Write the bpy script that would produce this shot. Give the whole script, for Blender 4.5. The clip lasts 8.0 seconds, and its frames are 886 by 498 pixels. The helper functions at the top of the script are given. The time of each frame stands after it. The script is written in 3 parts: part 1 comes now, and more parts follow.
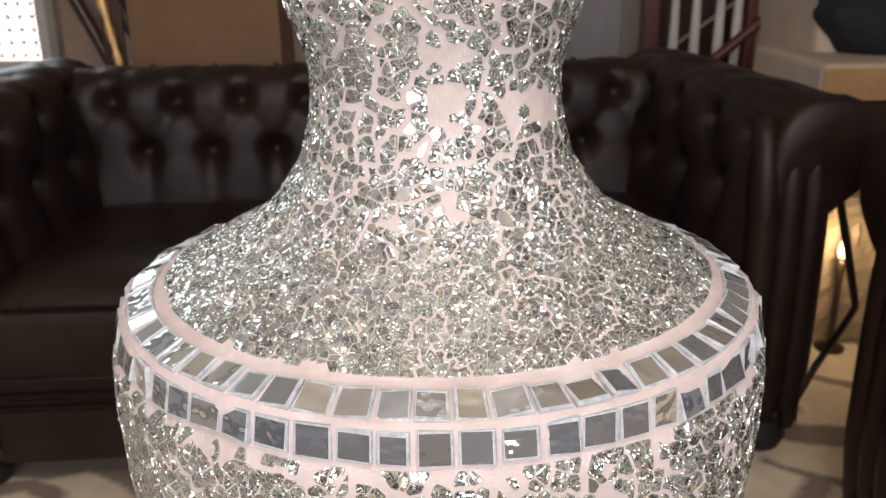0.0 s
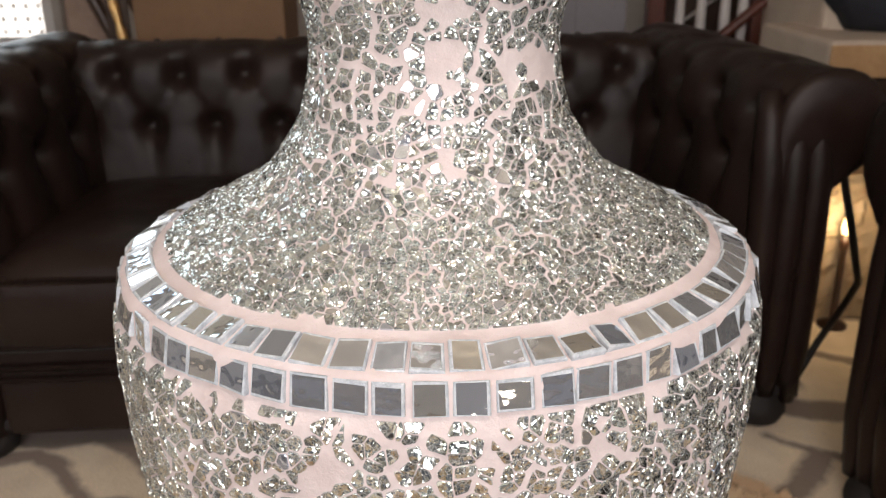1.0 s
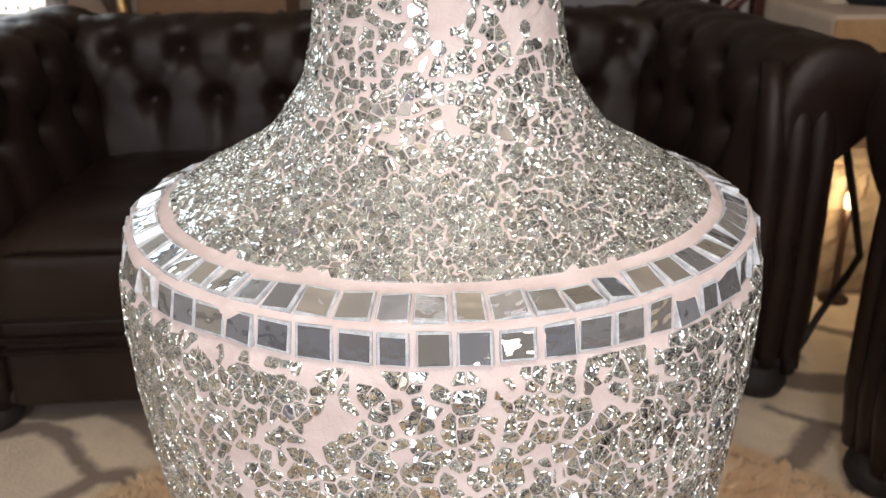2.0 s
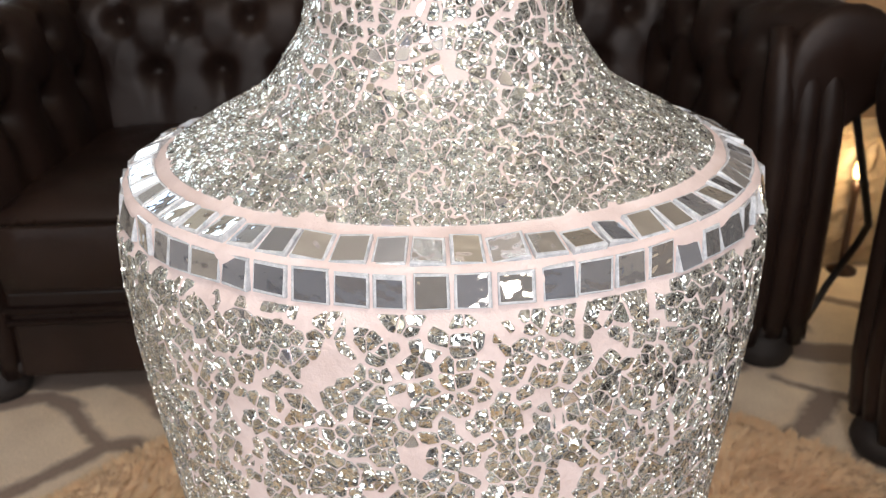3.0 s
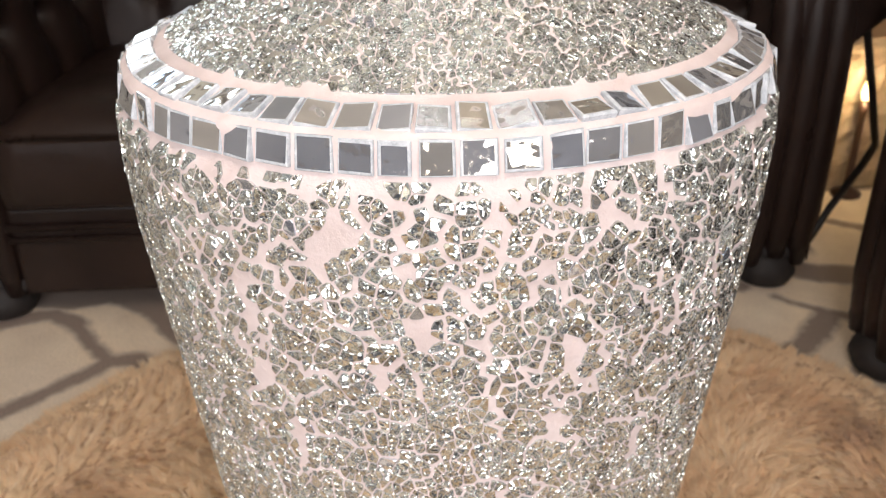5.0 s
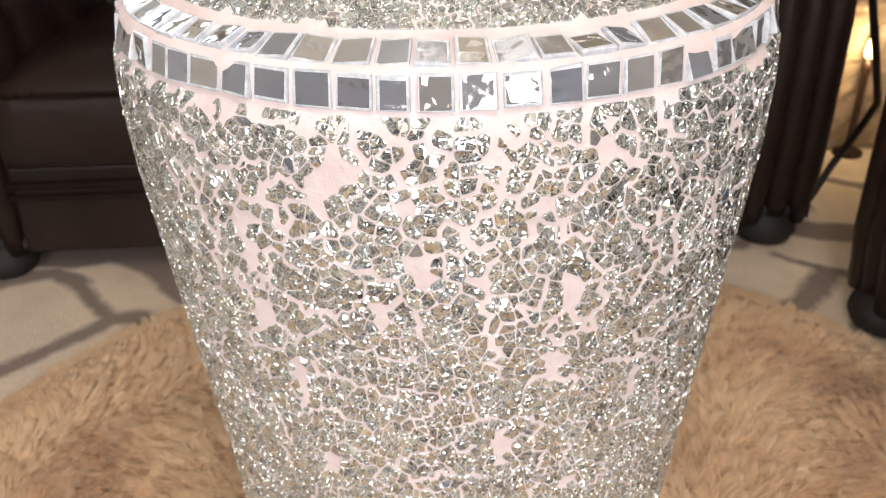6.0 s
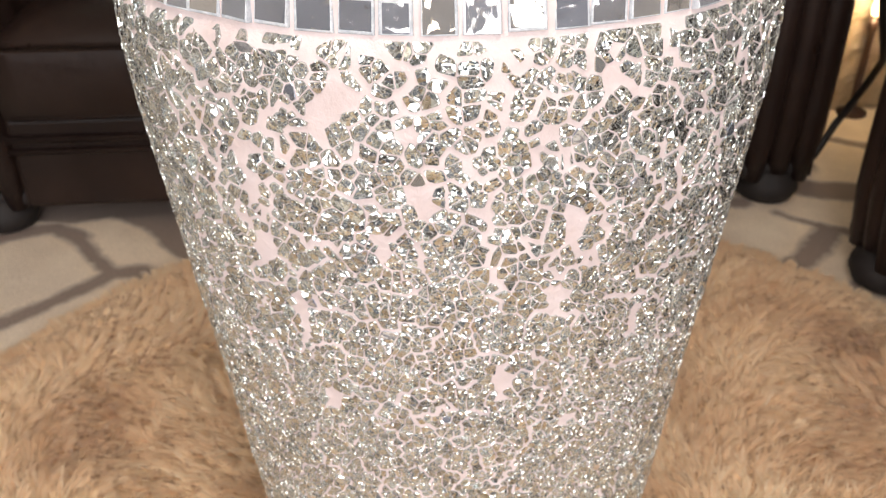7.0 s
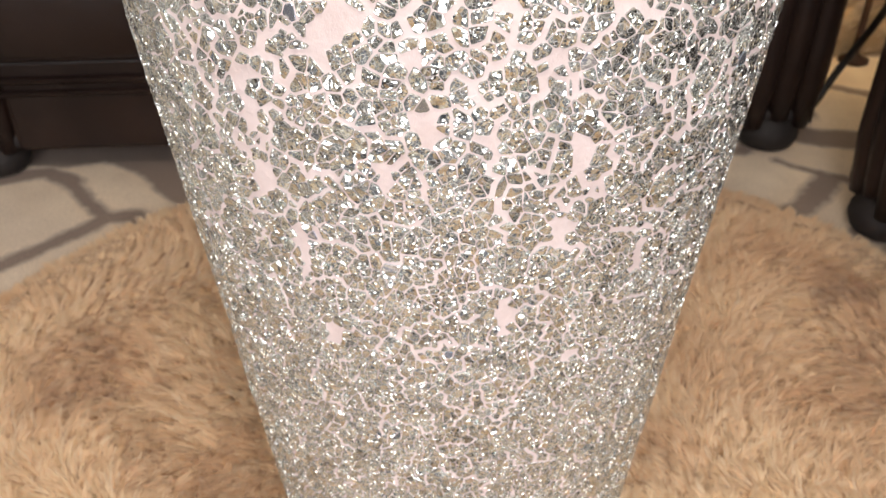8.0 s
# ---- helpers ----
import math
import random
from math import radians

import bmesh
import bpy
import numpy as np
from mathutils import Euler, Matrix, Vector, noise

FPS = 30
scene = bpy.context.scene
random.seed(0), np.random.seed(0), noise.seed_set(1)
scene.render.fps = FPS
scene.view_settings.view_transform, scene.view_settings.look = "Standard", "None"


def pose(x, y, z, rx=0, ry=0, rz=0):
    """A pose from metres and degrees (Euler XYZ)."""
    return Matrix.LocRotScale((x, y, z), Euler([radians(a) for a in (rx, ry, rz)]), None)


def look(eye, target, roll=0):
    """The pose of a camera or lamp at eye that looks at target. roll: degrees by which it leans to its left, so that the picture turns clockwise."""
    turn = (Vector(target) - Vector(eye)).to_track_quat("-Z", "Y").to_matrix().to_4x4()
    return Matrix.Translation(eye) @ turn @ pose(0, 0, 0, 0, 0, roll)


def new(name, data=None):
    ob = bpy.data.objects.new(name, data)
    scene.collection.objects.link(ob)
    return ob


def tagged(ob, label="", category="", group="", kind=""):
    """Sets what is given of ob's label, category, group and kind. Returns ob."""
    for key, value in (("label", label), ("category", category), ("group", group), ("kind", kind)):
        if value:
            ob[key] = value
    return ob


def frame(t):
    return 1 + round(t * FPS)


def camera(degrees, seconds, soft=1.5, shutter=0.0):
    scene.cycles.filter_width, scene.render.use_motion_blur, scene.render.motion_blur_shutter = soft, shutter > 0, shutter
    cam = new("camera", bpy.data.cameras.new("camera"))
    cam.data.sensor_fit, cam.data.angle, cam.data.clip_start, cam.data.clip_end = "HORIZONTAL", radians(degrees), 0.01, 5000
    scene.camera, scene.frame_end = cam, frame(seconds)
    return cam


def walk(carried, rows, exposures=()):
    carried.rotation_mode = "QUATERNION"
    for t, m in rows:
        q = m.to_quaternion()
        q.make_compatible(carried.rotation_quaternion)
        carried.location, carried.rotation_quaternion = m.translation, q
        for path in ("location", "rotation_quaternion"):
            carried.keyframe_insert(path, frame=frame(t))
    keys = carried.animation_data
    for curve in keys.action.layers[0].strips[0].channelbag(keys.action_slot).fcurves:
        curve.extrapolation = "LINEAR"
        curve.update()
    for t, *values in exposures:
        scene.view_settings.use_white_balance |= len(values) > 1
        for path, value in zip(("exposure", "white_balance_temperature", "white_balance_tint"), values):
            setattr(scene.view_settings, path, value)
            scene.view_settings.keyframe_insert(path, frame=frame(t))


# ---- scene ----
cam = camera(54.61, 8.0, soft=1.25)
cam.data.dof.use_dof, cam.data.dof.focus_distance, cam.data.dof.aperture_fstop = True, 0.39, 17.0
PATH = [
    (0.0, 0.0000, -0.5681, 0.9258, -18.900, 0.492, -0.565),
    (0.5, 0.0024, -0.5694, 0.9207, -19.691, 0.334, -0.359),
    (1.0, 0.0044, -0.5749, 0.9136, -20.148, 0.399, -0.181),
    (1.5, 0.0017, -0.5802, 0.9089, -20.832, 0.362, -0.224),
    (3.0, 0.0084, -0.5847, 0.8826, -22.814, 0.829, 0.352),
    (3.5, 0.0065, -0.5853, 0.8729, -23.756, 0.727, 0.354),
    (4.0, 0.0067, -0.5875, 0.8634, -24.706, 0.763, 0.545),
    (4.5, 0.0057, -0.5903, 0.8562, -25.862, 0.734, 0.490),
    (6.0, 0.0066, -0.6009, 0.8382, -29.356, 0.873, 0.476),
    (6.5, 0.0057, -0.6060, 0.8296, -30.380, 0.813, 0.493),
    (7.0, 0.0055, -0.6082, 0.8207, -31.590, 0.651, 0.632),
    (7.5, 0.0029, -0.6071, 0.8136, -33.187, 0.468, 0.516),
    (8.0, 0.0004, -0.6066, 0.8054, -34.744, 0.246, 0.451),
]
walk(cam, [(t, pose(x, y, z, 90 + p, r, w)) for t, x, y, z, p, r, w in PATH],
     [(0.0, -0.26), (1.5, -0.22), (3.5, -0.06), (6.5, 0.16), (8.0, 0.18)])

# ---- light ----
world = bpy.data.worlds.new("world")
scene.world = world
world.use_nodes = True
wt = world.node_tree
sky = wt.nodes.new("ShaderNodeTexSky")
sky.sky_type, sky.sun_disc, sky.sun_elevation, sky.sun_rotation = "NISHITA", False, radians(35), radians(200)
wt.links.new(sky.outputs[0], wt.nodes["Background"].inputs[0])
wt.nodes["Background"].inputs[1].default_value = 0.12


def area(name, eye, target, sx, sy, watts, color):
    la = bpy.data.lights.new(name, "AREA")
    la.shape, la.size, la.size_y, la.energy, la.color = "RECTANGLE", sx, sy, watts, color
    ob = new(name, la)
    ob.matrix_world = look(eye, target)
    return ob


# daylight through the two windows behind the viewer and the one at the back
area("window_light", (-0.75, -2.42, 1.45), (-0.6, 0, 1.1), 1.5, 1.5, 37, (1.0, 0.935, 0.935))
area("window_light", (1.0, -2.42, 1.45), (0.6, 0, 1.1), 0.9, 1.5, 31, (1.0, 0.935, 0.935))
area("window_light", (-2.3, 3.22, 1.4), (-1.6, 0, 0.9), 1.0, 1.6, 15, (0.66, 0.84, 1.0))

# the pendant lamp behind the viewer
lamp = bpy.data.lights.new("pendant_light", "POINT")
lamp.shadow_soft_size, lamp.energy, lamp.color = 0.13, 38, (1.0, 0.89, 0.82)
new("pendant_light", lamp).location = (0.15, -0.95, 2.12)


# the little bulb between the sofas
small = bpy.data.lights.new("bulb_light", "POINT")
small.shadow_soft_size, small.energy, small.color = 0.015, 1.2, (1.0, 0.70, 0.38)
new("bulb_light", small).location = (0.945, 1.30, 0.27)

# ---- materials ----
CRACKLE_LEAN = 1.32


class Mat:
    """A node material: nodes by short calls, ending in one Principled shader."""

    def __init__(self, name, rough=0.5, metal=0.0):
        self.m = bpy.data.materials.new(name)
        self.m.use_nodes = True
        self.t = self.m.node_tree
        self.p = self.t.nodes["Principled BSDF"]
        self.p.inputs["Roughness"].default_value = rough
        self.p.inputs["Metallic"].default_value = metal
        self.co = self.t.nodes.new("ShaderNodeTexCoord").outputs["Object"]

    def node(self, kind, **inputs):
        n = self.t.nodes.new("ShaderNode" + kind)
        for k, v in inputs.items():
            self.put(n.inputs[k.replace("_", " ")], v)
        return n

    def put(self, socket, v):
        if isinstance(v, bpy.types.NodeSocket):
            self.t.links.new(v, socket)
        else:
            socket.default_value = v

    def scaled(self, sx, sy, sz):
        return self.node("Mapping", Vector=self.co, Scale=(sx, sy, sz)).outputs[0]

    def noise(self, scale, detail=4.0, rough=0.55, co=None):
        return self.node("TexNoise", Vector=co or self.co, Scale=scale, Detail=detail, Roughness=rough).outputs["Fac"]

    def voronoi(self, scale, feature="F1", co=None):
        n = self.node("TexVoronoi", Vector=co or self.co, Scale=scale)
        n.feature = feature
        return n

    def ramp(self, fac, *stops):
        n = self.node("ValToRGB", Fac=fac)
        e = n.color_ramp.elements
        while len(e) < len(stops):
            e.new(0.5)
        for k, (at, c) in zip(e, stops):
            k.position, k.color = at, (*(c if isinstance(c, tuple) else (c, c, c)), 1)
        return n.outputs[0]

    def mix(self, fac, a, b, mode="MIX"):
        n = self.t.nodes.new("ShaderNodeMix")
        n.data_type, n.blend_type = "RGBA", mode
        for i, v in ((0, fac), (6, a), (7, b)):
            self.put(n.inputs[i], (*v, 1) if isinstance(v, tuple) and len(v) == 3 else v)
        return n.outputs[2]

    def math(self, op, a, b=0.0):
        n = self.t.nodes.new("ShaderNodeMath")
        n.operation = op
        self.put(n.inputs[0], a)
        self.put(n.inputs[1], b)
        return n.outputs[0]

    def color(self, v):
        self.put(self.p.inputs["Base Color"], (*v, 1) if isinstance(v, tuple) else v)
        return self

    def rough(self, v):
        self.put(self.p.inputs["Roughness"], v)
        return self

    def bump(self, h, dist, strength=1.0):
        n = self.node("Bump", Height=h, Distance=dist, Strength=strength)
        self.put(self.p.inputs["Normal"], n.outputs[0])
        return self

    def random(self):
        """One number for each object and each loose piece of a mesh."""
        a = self.node("ObjectInfo").outputs["Random"]
        b = self.node("NewGeometry").outputs["Random Per Island"]
        return self.math("FRACT", self.math("ADD", a, b))


def two_tone(name, a, b, scale, rough=0.5, dist=0.0, fine=8.0):
    m = Mat(name, rough)
    big, small = m.noise(scale), m.noise(scale * fine, 3)
    m.color(m.ramp(m.math("ADD", m.math("MULTIPLY", big, 0.6), m.math("MULTIPLY", small, 0.4)), (0.35, a), (0.65, b)))
    m.rough(m.math("ADD", m.math("MULTIPLY", small, 0.25), rough - 0.12))
    if dist:
        m.bump(small, dist)
    return m.m


def crackle():
    """Silvered crackle glass: each tiny splinter leans its own way, with white hair cracks between."""
    m = Mat("crackle_glass", 0.1, 1.0)
    warp = m.node("TexNoise", Vector=m.co, Scale=60.0, Detail=2.0)
    co = m.node("VectorMath", **{}).outputs[0]
    vm = co.node
    vm.operation = "MULTIPLY_ADD"
    m.put(vm.inputs[0], warp.outputs["Color"])
    vm.inputs[1].default_value = (0.012, 0.012, 0.012)
    m.put(vm.inputs[2], m.co)
    fine, coarse = m.voronoi(680.0, co=co), m.voronoi(270.0, co=co)
    lean = m.mix(m.ramp(m.noise(26.0, 2), (0.38, 0.1), (0.62, 0.9)), fine.outputs["Color"], coarse.outputs["Color"])
    sub = m.node("VectorMath")
    sub.operation = "MULTIPLY_ADD"
    m.put(sub.inputs[0], lean)
    sub.inputs[1].default_value = (CRACKLE_LEAN,) * 3
    sub.inputs[2].default_value = (-CRACKLE_LEAN / 2,) * 3
    add = m.node("VectorMath")
    add.operation = "ADD"
    m.put(add.inputs[0], sub.outputs[0])
    m.put(add.inputs[1], m.node("NewGeometry").outputs["Normal"])
    nrm = m.node("VectorMath")
    nrm.operation = "NORMALIZE"
    m.put(nrm.inputs[0], add.outputs[0])
    m.put(m.p.inputs["Normal"], nrm.outputs[0])
    rnd = m.random()
    tint = m.ramp(rnd, (0.0, (0.40, 0.44, 0.43)), (0.4, (0.76, 0.82, 0.80)), (0.7, (0.66, 0.75, 0.73)), (0.88, (0.80, 0.81, 0.73)), (1.0, (0.26, 0.29, 0.29)))
    tint = m.mix(m.ramp(m.noise(22.0, 2), (0.42, 0.0), (0.62, 0.5)), tint, (0.57, 0.62, 0.60))
    crack = m.voronoi(480.0, "DISTANCE_TO_EDGE", co=co).outputs["Distance"]
    line = m.ramp(crack, (0.012, 0.8), (0.045, 0.0))
    m.color(m.mix(line, tint, (0.86, 0.86, 0.83)))
    cloudy = m.ramp(m.noise(90.0, 3), (0.40, 0.98), (0.68, 0.72))
    m.put(m.p.inputs["Metallic"], m.math("MULTIPLY", cloudy, m.math("SUBTRACT", 1.0, m.math("MULTIPLY", line, 0.8))))
    m.rough(m.ramp(fine.outputs["Distance"], (0.0, 0.03), (0.8, 0.11)))
    return m.m


def mirror():
    """Mirror-backed glass tesserae, a little wavy and scratched."""
    m = Mat("mirror_tile", 0.04, 0.82)
    rnd = m.random()
    m.color(m.ramp(rnd, (0.0, (0.58, 0.65, 0.76)), (0.35, (0.84, 0.86, 0.87)), (0.7, (0.80, 0.78, 0.70)), (1.0, (0.54, 0.60, 0.70))))
    scratch = m.noise(1.0, 5, 0.6, m.scaled(500, 500, 90))
    m.rough(m.ramp(m.math("MULTIPLY", scratch, m.noise(70.0, 2)), (0.2, 0.03), (0.42, 0.16)))
    m.bump(m.math("ADD", m.noise(46.0, 2), m.math("MULTIPLY", scratch, 0.008)), 0.0032, 0.8)
    return m.m


def grout():
    m = Mat("grout", 0.75)
    m.color(m.ramp(m.noise(35.0, 5), (0.3, (0.64, 0.545, 0.53)), (0.55, (0.725, 0.63, 0.62)), (0.75, (0.785, 0.70, 0.695))))
    m.bump(m.math("ADD", m.noise(160.0, 4), m.math("MULTIPLY", m.noise(900.0, 2), 0.25)), 0.0012)
    return m.m


def leather():
    m = Mat("leather", 0.33)
    wear = m.noise(6.0, 5)
    m.color(m.ramp(wear, (0.35, (0.0125, 0.0070, 0.0058)), (0.6, (0.020, 0.0115, 0.0092)), (0.8, (0.034, 0.020, 0.0152))))
    grain = m.voronoi(620.0, "DISTANCE_TO_EDGE").outputs["Distance"]
    m.p.inputs["Specular IOR Level"].default_value = 0.27
    m.rough(m.ramp(m.noise(14.0, 4), (0.3, 0.27), (0.7, 0.42)))
    m.bump(m.math("ADD", m.math("MULTIPLY", m.ramp(grain, (0.0, 0.0), (0.3, 1.0)), 0.06), m.noise(22.0, 3)), 0.004, 0.5)
    return m.m


# taupe runs of (x, y) beside the rug, with half widths: stone joints, and a broad band along the sofa front
JOINTS = [(0.017, [(-0.80, 0.40), (-0.728, 0.495), (-0.652, 0.582), (-0.592, 0.647), (-0.555, 0.656), (-0.50, 0.63)]),
          (0.013, [(-0.597, 0.647), (-0.632, 0.69), (-0.671, 0.725), (-0.703, 0.769)]),
          (0.020, [(-0.703, 0.775), (-0.759, 0.808), (-0.819, 0.790), (-0.90, 0.735), (-1.05, 0.72)]),
          (0.060, [(-0.97, 0.90), (-0.74, 0.89), (-0.664, 0.915), (-0.560, 0.860), (-0.475, 0.765), (-0.42, 0.72)]),
          (0.007, [(0.626, 0.856), (0.660, 0.826), (0.693, 0.800)]), (0.013, [(0.693, 0.800), (0.75, 0.770), (0.84, 0.80)]),
          (0.021, [(0.699, 0.780), (0.662, 0.729), (0.62, 0.682), (0.56, 0.64)]), (0.040, [(0.685, 0.985), (0.745, 0.95), (0.83, 0.94)]),
          (0.018, [(0.571, 0.895), (0.50, 0.90)]), (0.02, [(0.69, 0.60), (0.76, 0.60)])]


def carpet():
    """Printed carpet: large cream stones with taupe joints."""
    m = Mat("carpet", 0.95)
    warp = m.node("TexNoise", Vector=m.co, Scale=9.0, Detail=4.0)
    vm = m.node("VectorMath")
    vm.operation = "MULTIPLY_ADD"
    m.put(vm.inputs[0], warp.outputs["Color"])
    vm.inputs[1].default_value = (0.045, 0.045, 0.0)
    m.put(vm.inputs[2], m.co)

    def vec(op, a, b):
        n = m.t.nodes.new("ShaderNodeVectorMath")
        n.operation = op
        m.put(n.inputs[0], a)
        m.put(n.inputs["Scale"] if op == "SCALE" else n.inputs[1], b)
        return n.outputs["Value"] if op in ("DOT_PRODUCT", "LENGTH") else n.outputs["Vector"]

    flat = vec("MULTIPLY", vec("SUBTRACT", vm.outputs[0], (0.0225, 0.0225, 0.0)), (1.0, 1.0, 0.0))
    gap = 1.0
    for half, run in JOINTS:
        for (x0, y0), (x1, y1) in zip(run, run[1:]):
            d = Vector((x1 - x0, y1 - y0, 0.0))
            rel = vec("SUBTRACT", flat, (x0, y0, 0.0))
            along = m.math("MULTIPLY", vec("DOT_PRODUCT", rel, tuple(d)), 1 / d.length_squared)
            along.node.use_clamp = True
            foot = vec("SCALE", tuple(d), along)
            gap = m.math("MINIMUM", m.math("SUBTRACT", vec("LENGTH", vec("SUBTRACT", rel, foot), (0, 0, 0)), half), gap)
    near = m.ramp(m.math("ADD", gap, m.math("MULTIPLY", m.noise(60.0, 3), 0.012)), (0.0, 0.92), (0.016, 0.0))
    v = m.voronoi(4.2, "DISTANCE_TO_EDGE", co=vm.outputs[0]).outputs["Distance"]
    far = m.ramp(m.math("ADD", v, m.math("MULTIPLY", m.noise(13.0, 4), 0.16)), (0.125, 0.9), (0.175, 0.0))
    apart = m.node("SeparateXYZ", Vector=m.co)
    strip = m.math("ABSOLUTE", m.math("SUBTRACT", apart.outputs["Y"], 0.62))
    strip = m.math("MAXIMUM", strip, m.math("SUBTRACT", m.math("ABSOLUTE", apart.outputs["X"]), 0.55))
    joint = m.math("MAXIMUM", near, m.math("MULTIPLY", far, m.ramp(strip, (0.40, 0.0), (0.44, 1.0))))
    stone = m.ramp(m.noise(7.0, 4), (0.3, (0.72, 0.60, 0.45)), (0.7, (0.92, 0.80, 0.62)))
    stone = m.mix(m.ramp(m.noise(3.1, 2), (0.45, 0.0), (0.65, 0.4)), stone, (0.66, 0.58, 0.48))
    pile = m.noise(260.0, 3)
    c = m.mix(joint, stone, (0.25, 0.195, 0.165))
    m.color(m.mix(0.35, c, m.mix(1.0, c, m.ramp(pile, (0.3, 0.5), (0.7, 1.3)), "MULTIPLY")))
    m.bump(pile, 0.004)
    return m.m


def fur(name):
    m = Mat(name, 0.8)
    rnd = m.random()
    c = m.ramp(rnd, (0.0, (0.92, 0.74, 0.52)), (0.5, (0.97, 0.83, 0.61)), (1.0, (0.98, 0.89, 0.71)))
    patch = m.ramp(m.noise(5.0, 3), (0.34, (0.88, 0.80, 0.72)), (0.58, (1.0, 1.0, 1.0)))
    m.color(m.mix(1.0, c, patch, "MULTIPLY"))
    m.p.inputs["Sheen Weight"].default_value = 0.8
    thin = m.t.nodes.new("ShaderNodeBsdfTranslucent")
    both = m.t.nodes.new("ShaderNodeMixShader")
    both.inputs[0].default_value = 0.55
    m.t.links.new(m.p.inputs["Base Color"].links[0].from_socket, thin.inputs[0])
    m.t.links.new(m.p.outputs[0], both.inputs[1])
    m.t.links.new(thin.outputs[0], both.inputs[2])
    m.t.links.new(both.outputs[0], m.t.nodes["Material Output"].inputs[0])
    return m.m


def plain(name, color, rough=0.5):
    return two_tone(name, tuple(v * 0.88 for v in color), color, 7.0, rough, 0.0008)


def glowing(name, color, strength):
    m = Mat(name, 0.6)
    m.color(color)
    m.p.inputs["Emission Color"].default_value = (*color, 1)
    m.p.inputs["Emission Strength"].default_value = strength
    return m.m



CRACKLE, MIRROR, GROUT, LEATHER, CARPET = crackle(), mirror(), grout(), leather(), carpet()
FUR = fur("fur")
FUR_BASE = two_tone("fur_base", (0.52, 0.37, 0.23), (0.68, 0.51, 0.34), 40.0, 0.95)
GLASS_EDGE = two_tone("glass_edge", (0.38, 0.43, 0.48), (0.72, 0.76, 0.80), 160.0, 0.12)
LEATHER_DARK = two_tone("leather_dark", (0.008, 0.006, 0.006), (0.016, 0.012, 0.011), 20.0, 0.7, 0.001)
WALL = two_tone("wall_paint", (0.38, 0.34, 0.30), (0.43, 0.39, 0.345), 3.0, 0.8, 0.0006)
# for the unseen south wall: blue grey added so the mirror tiles reflect it
SLATE = two_tone("slate_paint", (0.19, 0.21, 0.28), (0.25, 0.27, 0.35), 3.0, 0.7, 0.0006)
WHITE = plain("white_paint", (0.72, 0.68, 0.66), 0.45)
GREY_PAINT = plain("grey_paint", (0.30, 0.28, 0.30), 0.5)
CEILING = two_tone("ceiling_paint", (0.70, 0.63, 0.52), (0.76, 0.69, 0.58), 4.0, 0.85, 0.0005)
MAHOGANY = two_tone("mahogany", (0.07, 0.016, 0.010), (0.13, 0.034, 0.020), 12.0, 0.35, 0.0005)
DARK_WOOD = two_tone("dark_wood", (0.030, 0.016, 0.010), (0.06, 0.032, 0.020), 14.0, 0.35, 0.0005)
CARD = two_tone("cardboard", (0.185, 0.105, 0.055), (0.225, 0.132, 0.072), 5.0, 0.8, 0.0006)
GOLD = two_tone("gold_edge", (0.85, 0.52, 0.20), (1.0, 0.76, 0.38), 40.0, 0.30, 0.002)
GOLD.node_tree.nodes["Principled BSDF"].inputs["Metallic"].default_value = 1.0
CREAM = two_tone("cream_cloth", (0.58, 0.47, 0.37), (0.66, 0.55, 0.44), 9.0, 0.75, 0.0008)
TAN = two_tone("tan_cloth", (0.44, 0.26, 0.12), (0.54, 0.34, 0.17), 9.0, 0.7, 0.0008)
BLACK_CLOTH = two_tone("black_cloth", (0.010, 0.011, 0.016), (0.022, 0.024, 0.034), 15.0, 0.8, 0.002)
CURTAIN = two_tone("curtain_cloth", (0.42, 0.36, 0.32), (0.52, 0.46, 0.41), 20.0, 0.85, 0.001)
PAD = two_tone("pad_cloth", (0.24, 0.17, 0.13), (0.31, 0.225, 0.18), 11.0, 0.8, 0.0008)
RUBBER = plain("rubber", (0.012, 0.011, 0.011), 0.5)
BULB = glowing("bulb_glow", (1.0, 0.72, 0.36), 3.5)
DAYLIGHT = glowing("daylight", (1.0, 0.95, 0.88), 1.6)


# ---- mesh helpers ----
def part(name, bm, material, parent=None, label="", smooth=False):
    me = bpy.data.meshes.new(name)
    if isinstance(bm, tuple):
        me.from_pydata(*bm)
    else:
        bmesh.ops.recalc_face_normals(bm, faces=bm.faces)
        bm.to_mesh(me)
        bm.free()
    for m in material if isinstance(material, (list, tuple)) else [material]:
        me.materials.append(m)
    if smooth:
        me.polygons.foreach_set("use_smooth", [True] * len(me.polygons))
    ob = new(name, me)
    ob.parent = parent
    return tagged(ob, label)


def thing(name, label, category, at=(0, 0, 0), turn=0.0, group="", kind=""):
    ob = new(name)
    ob.empty_display_size = 0.05
    ob.matrix_basis = pose(*at, 0, 0, turn)
    return tagged(ob, label, category, group, kind)


def block(x0, x1, y0, y1, z0, z1, bevel=0.0, segs=2, bm=None):
    bm = bm or bmesh.new()
    m = Matrix.Translation(((x0 + x1) / 2, (y0 + y1) / 2, (z0 + z1) / 2)) @ Matrix.Diagonal((x1 - x0, y1 - y0, z1 - z0, 1))
    made = bmesh.ops.create_cube(bm, size=1, matrix=m)["verts"]
    if bevel:
        edges = list({e for v in made for e in v.link_edges})
        bmesh.ops.bevel(bm, geom=edges, offset=bevel, segments=segs, affect="EDGES", profile=0.5)
    return bm


